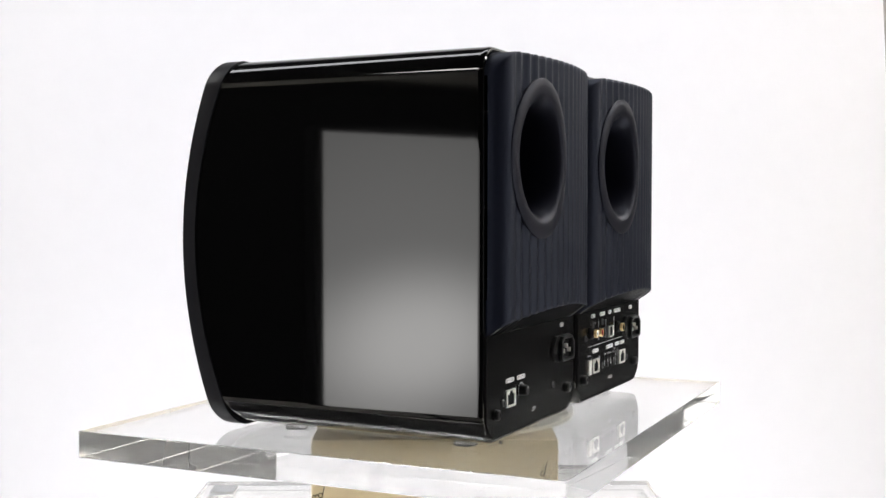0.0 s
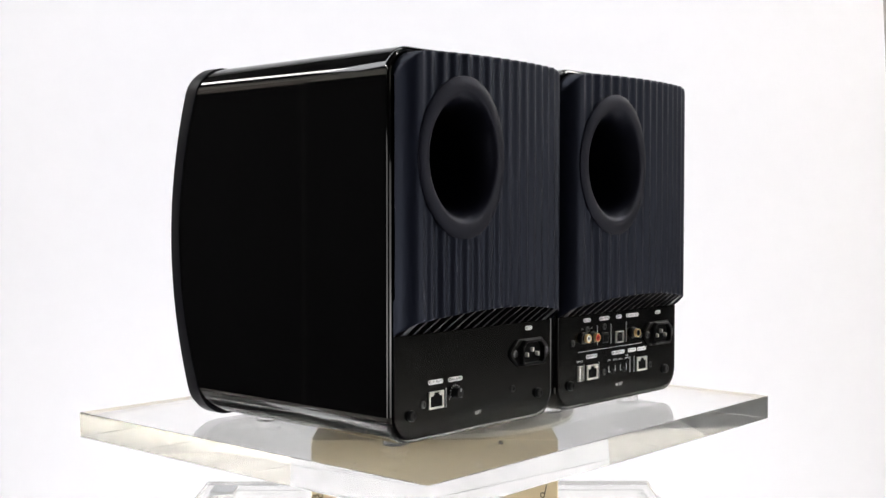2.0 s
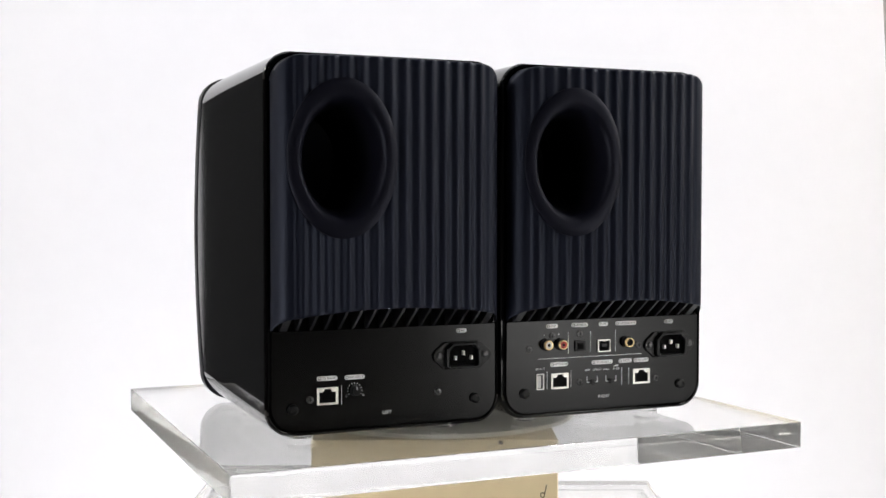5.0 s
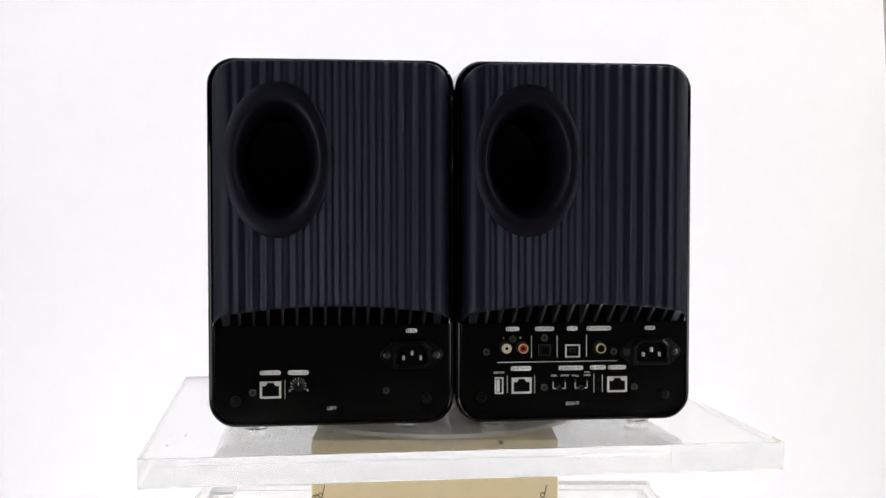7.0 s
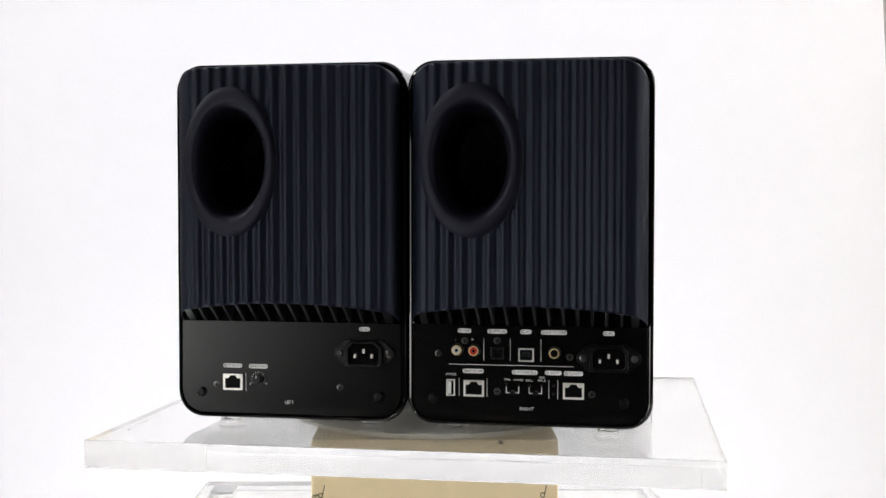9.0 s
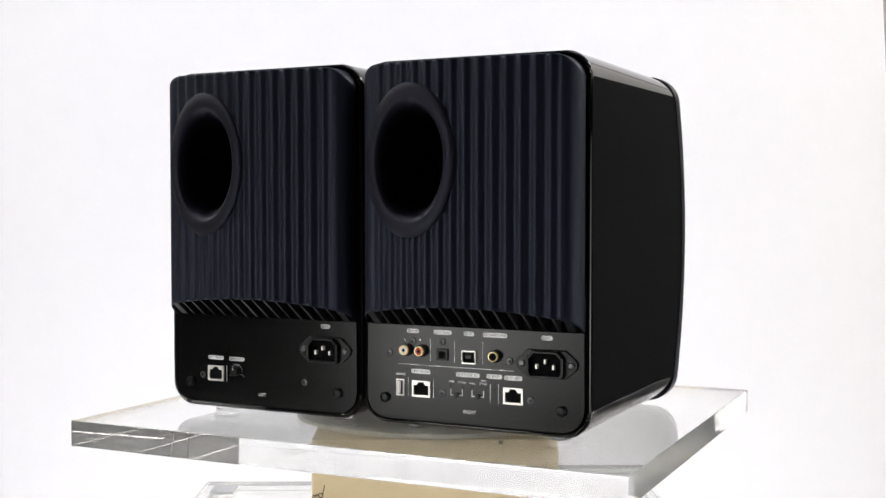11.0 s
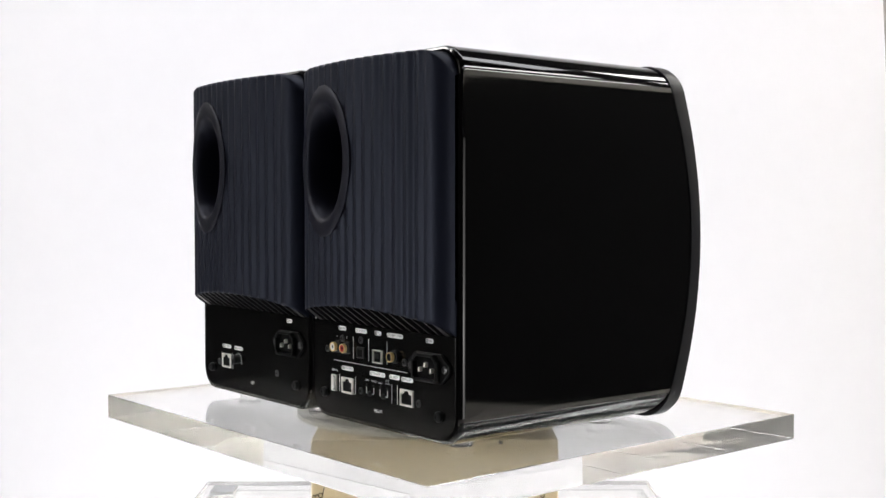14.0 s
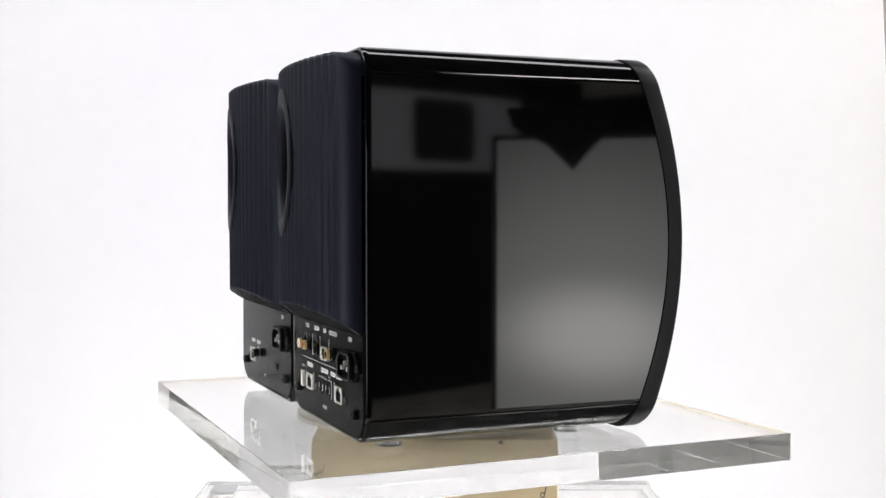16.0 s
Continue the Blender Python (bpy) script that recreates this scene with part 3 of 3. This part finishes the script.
def script_marks(x0, z0, humps):
    """Unlettered loops and one tall ascender, like a cut-off line of script."""
    base = (BOX_L + BOX_R) / 2
    pts = []
    for k in range(humps * 8 + 1):
        a = k / 8
        pts.append((x0 - base + 0.0026 * a, z0 + 0.121 + 0.0021 * abs(math.sin(math.pi * a)) + 0.0006 * a))
    if humps:
        part("script_stroke", stroke(pts), SCRIPT_INK, stand, "thin brown script stroke", 0)
    xe, ze = x0 - base + 0.0026 * humps, z0 + 0.121
    loop = [(xe + 0.0018 - 0.0017 * math.cos(a), ze + 0.0022 + 0.0020 * math.sin(a)) for a in [i * 2 * math.pi / 12 for i in range(13)]]
    part("script_stroke", stroke(loop), SCRIPT_INK, stand, "thin brown script stroke", 0)
    tall = [(xe + 0.0030 + 0.0022 * i / 6, ze + 0.0002 + 0.0105 * i / 6) for i in range(7)]
    part("script_stroke", stroke(tall), SCRIPT_INK, stand, "thin brown script stroke", 0)


script_marks(BOX_L + 0.0008, -0.0575, 2)
script_marks(BOX_R - 0.0150, -0.0575, 0)
bm = bmesh.new()
add_lathe(bm, 0.0545 - (BOX_L + BOX_R) / 2, 0.121 - 0.0295, [(0.0019, BOX_Y + 0.0002), (0.0019, BOX_Y - 0.0008), (0.0012, BOX_Y - 0.0012), (0, BOX_Y - 0.0012)], 18)
part("rivet", bm, SCRIPT_INK, stand, "small dark rivet")

pedestal = thing("pedestal", pose(-0.0085, -0.06, -1.0), "clear acrylic box pedestal with a flat top board", "pedestal")
part("top_board", box(0, 0, 0.867, 0.493, 0.52, 0.024, 0.001), ACRYLIC, pedestal, smooth=0).visible_shadow = False
for x, y, sx, sy in ((-0.235, 0, 0.006, 0.49), (0.235, 0, 0.006, 0.49), (0, -0.242, 0.463, 0.006), (0, 0.242, 0.463, 0.006)):
    part("side_panel", box(x, y, 0.427, sx, sy, 0.854), ACRYLIC, pedestal, smooth=0).visible_shadow = False

# flat grey block for the grey mark near the pedestal's back corner
pad = tagged(new("grey_block", mesh_from(box(0, 0, 0.002, 0.026, 0.03, 0.004, 0.001), "grey_block", GREY_PAD)), "small flat grey block on the pedestal top", "pad")
pad.matrix_world = pose(-0.228, 0.152, -0.121)

# ---- the studio round it ----
bm = bmesh.new()
rows_ = []
for y, z in [(1.15, 1.75), (1.15, 0.6), (1.15, -0.55)] + [(1.15 - 0.4 * math.sin(radians(a)) * 0 - 0.4 * (1 - math.cos(radians(a))), -0.59 - 0.4 * math.sin(radians(a))) for a in range(15, 91, 15)] + [(0.45, -0.992)]:
    lean = 0.056 * (0.585 - z)
    rows_.append([bm.verts.new((x, y, z)) for x in (-0.98, -0.5, 0.2, 0.857 + lean)])
for a, b in zip(rows_, rows_[1:]):
    for i in range(3):
        bm.faces.new((a[i], a[i + 1], b[i + 1], b[i]))
backdrop = tagged(new("backdrop", mesh_from(bm, "backdrop", BACKDROP, 40)), "seamless white paper backdrop, brightly lit", "backdrop", kind="structure")
solid = backdrop.modifiers.new("thickness", "SOLIDIFY")
solid.thickness, solid.offset = 0.003, 1.0


rail = tagged(new("backdrop_frame", mesh_from(box(0, 0, 0, 0.07, 0.02, 2.7, 0.004), "backdrop_frame", FRAME_GREY)), "pale grey upright frame beside the backdrop", "frame")
rail.matrix_world = pose(0.905, 1.175, 0.36, 0, -3.2, 0)


def slab(name, x, y, z, sx, sy, sz, mat, label, category):
    return tagged(new(name, mesh_from(box(x, y, z, sx, sy, sz), name, mat, 0)), label, category, kind="structure")


slab("wall_north", 0.6, 1.75, 0.6, 11.4, 0.1, 3.2, PALE_WALL, "pale grey wall behind the backdrop", "wall")
slab("wall_south", 0.6, -5.05, 0.6, 11.4, 0.1, 3.2, CREAM_WALL, "cream painted upper wall", "wall")
slab("wall_west", -5.05, -1.65, 0.6, 0.1, 6.7, 3.2, CREAM_WALL, "cream painted upper wall", "wall")
slab("wall_east", 6.25, -1.65, 0.6, 0.1, 6.7, 3.2, CREAM_WALL, "cream painted upper wall", "wall")
slab("ceiling", 0.6, -1.65, 2.25, 11.2, 6.7, 0.1, CEILING, "dark grey painted studio ceiling", "ceiling")
floor = slab("floor", 0.6, -1.65, -1.06, 11.2, 6.7, 0.1, GROUT, "tiled studio floor with pale joints", "floor")
# unseen dark sheets, added for black reflections; a brown panel high beside the backdrop
slab("dark_sheet_south", 0.6, -4.985, 0.5, 11.2, 0.03, 3.0, WALL, "unseen dark sheet on the lower wall, added to keep reflections black", "panelling")
slab("dark_sheet_west", -4.985, -2.48, -0.03, 0.03, 4.96, 1.94, WALL, "unseen dark sheet on the lower wall, added to keep reflections black", "panelling")
slab("dark_sheet_west", -4.985, 0.84, -0.1, 0.03, 1.67, 1.8, WALL, "unseen dark sheet on the lower wall, added to keep reflections black", "panelling")
slab("dark_sheet_east", 6.185, -1.65, -0.01, 0.03, 6.64, 1.98, WALL, "unseen dark sheet on the lower wall, added to keep reflections black", "panelling")
slab("dark_sheet_north", -1.97, 1.685, -0.02, 1.84, 0.03, 1.96, WALL, "unseen dark sheet on the lower wall, added to keep reflections black", "panelling")
slab("dark_sheet_north", 1.88, 1.685, 0.03, 1.66, 0.03, 1.38, WALL, "unseen dark band at half height of the wall, added to keep reflections black", "panelling")
slab("dark_sheet_north", 3.5, 1.685, 0.02, 1.56, 0.03, 1.56, WALL, "unseen dark band at half height of the wall, added to keep reflections black", "panelling")
slab("dark_sheet_north", 5.23, 1.685, -0.025, 1.88, 0.03, 1.95, WALL, "unseen dark sheet on the lower wall, added to keep reflections black", "panelling")
# added out of view, so the cabinets' lower edges mirror a dark floor
slab("dark_floor_sheet", 0.1, -0.45, -0.994, 4.4, 4.1, 0.008, WALL, "unseen dark sheet on the floor, added to darken reflections from below", "floor mat")
tiling_west = slab("wall_tiling", -4.985, 0.84, 1.2, 0.03, 1.66, 0.796, GROUT, "brown wall tiles with pale joints", "tiling")
slab("dark_sheet_north", -3.92, 1.685, -0.02, 2.056, 0.03, 1.96, WALL, "unseen dark sheet on the lower wall, added to keep reflections black", "panelling")


def softbox(m, diffuser_mat, wide, tall, flap):
    sb = thing("softbox", m, "square black softbox with a lit white diffuser on a stand", "studio lamp", "pair of softboxes")
    part("diffuser", box(0, 0, 0, 0.006, wide, tall, 0.001), diffuser_mat, sb, "glowing white fabric diffuser", 0)
    bm = bmesh.new()
    loops = []
    for hw, x in ((0.5, -0.006), (0.516, -0.006), (0.516, 0.02), (0.13, 0.3), (0.0, 0.3)):
        loops.append([bm.verts.new((x, sy * hw * wide, sz * hw * tall)) for sy, sz in ((-1, -1), (1, -1), (1, 1), (-1, 1))] if hw else None)
    for a, b in zip(loops, loops[1:]):
        if b is None:
            bm.faces.new(a)
        else:
            for i in range(4):
                bm.faces.new((a[i], a[(i + 1) % 4], b[(i + 1) % 4], b[i]))
    part("shell", bm, FABRIC, sb, "black fabric shell", 0)
    if flap:
        bm = bmesh.new()
        pts = ((0.0, 0.26), (-0.16, 0.26), (-0.15, 0.232), (-0.1, 0.205), (-0.063, 0.170), (-0.045, 0.192), (-0.015, 0.222))
        a = [bm.verts.new((-0.231, y, z)) for y, z in pts]
        b = [bm.verts.new((-0.229, y, z)) for y, z in pts]
        bm.faces.new(a)
        bm.faces.new(b[::-1])
        for i in range(len(pts)):
            j = (i + 1) % len(pts)
            bm.faces.new((a[i], b[i], b[j], a[j]))
        part("flap", bm, FABRIC, sb, "loose black fabric flap", 0)
        part("flap_arm", box(-0.11, -0.08, 0.255, 0.245, 0.012, 0.012), STAND, sb)
    h = m.translation.z + 1.0
    bm = bmesh.new()
    bmesh.ops.create_cone(bm, cap_ends=True, segments=16, radius1=0.014, radius2=0.012, depth=h - 0.1, matrix=Matrix.Translation((0.33, 0, -h + 0.02 + (h - 0.1) / 2 + 0.06)))
    part("pole", bm, STAND, sb)
    part("bracket", box(0.315, 0, 0, 0.04, 0.05, 0.09, 0.004), STAND, sb)
    for k in range(3):
        a = radians(120 * k)
        bm = bmesh.new()
        bmesh.ops.create_cone(bm, cap_ends=True, segments=10, radius1=0.009, radius2=0.009, depth=0.42, matrix=Matrix.Translation((0.33 + 0.17 * math.cos(a), 0.17 * math.sin(a), -h + 0.135)) @ Matrix.Rotation(a, 4, "Z") @ Matrix.Rotation(radians(-54), 4, "Y") @ Matrix.Identity(4))
        part("leg", bm, STAND, sb)
    return sb


softbox(pose(0.91, -0.683, 0.0675, 0, 0, -28.4), DIFFUSER_A, 0.462, 0.455, True)
softbox(pose(-0.764, -1.042, 0.068, 0, 0, 178), DIFFUSER_B, 0.92, 0.455, False)

# unseen panels, added to brighten the floor and walls that the plate mirrors
for x, y in ((-3.4, -0.6), (3.8, -0.6), (-3.4, -3.0), (3.8, -3.0), (-3.4, 0.95), (3.8, 0.95), (5.5, -0.6), (5.5, 0.95), (2.5, 1.1)):
    lamp = thing("ceiling_fill_light", pose(x, y, 2.2), "flat white glowing ceiling panel, unseen, added to brighten the room's sides", "ceiling light", "ceiling lights")
    part("housing", box(0, 0, -0.02, 0.62, 1.22, 0.04, 0.004), STAND, lamp)
    part("panel", box(0, 0, -0.044, 0.58, 1.18, 0.008, 0.002), TUBE, lamp, "glowing white panel", 0)

poster = thing("poster", pose(4.7, -4.963, 0.675), "pale poster with a dark product shape on the wall", "poster")
part("sheet", box(0, 0, 0, 1.6, 0.006, 0.5), POSTER, poster, smooth=0)
part("picture", prism([(x + 0.05, z) for x, z, _, _ in round_rect(0.28, -0.19, 0.21, 0.06, 6)], 0.004, 0.0065), POSTER_DARK, poster, smooth=0)

# floor tiles as pieces of the floor
tile_me = mesh_from(box(0, 0, 0, 0.592, 0.592, 0.012, 0.002, 1), "tile", TILE, 0)
for i in range(18):
    for j in range(11):
        t_ = new("tile", tile_me)
        t_.matrix_world = pose(-4.5 + 0.6 * i, -4.6 + 0.6 * j, -1.006)
        t_.parent = floor
wall_tile_me = mesh_from(box(0, 0, 0, 0.5, 0.012, 0.315, 0.002, 1), "tile", BROWN_PANEL, 0)
for wall_piece, x, y, z, turn, across, up in ((tiling_west, -4.968, 0.27, 0.97, 90, 3, 2),):
    for i in range(across):
        for j in range(up):
            t_ = new("tile", wall_tile_me)
            t_.matrix_world = pose(x + (0.514 * i if not turn else 0), y + (0.54 * i if turn else 0), z + 0.329 * j, 0, 0, turn)
            t_.parent = wall_piece


# ---- the turning plate and all that it carries ----
def motions():
    times = [0.5 * i for i in range(33)]

    def turning(x, y, z, yaw):
        rows = []
        for t in times:
            a = 64.12 - 8.2126 * t
            c, s = math.cos(radians(a)), math.sin(radians(a))
            rows.append((t, pose(c * x - s * y, s * x + c * y, z, 0, 0, a + yaw)))
        return rows

    walk(plate, turning(0.0012, -0.0027, -0.0224, 0.55))
    walk(disc, turning(0, 0, -0.0266, 0))
    walk(loudspeaker_left, turning(-0.10068, -0.13692, 0, -0.525))
    walk(loudspeaker_right, turning(0.10071, -0.13867, 0, -0.433))


motions()
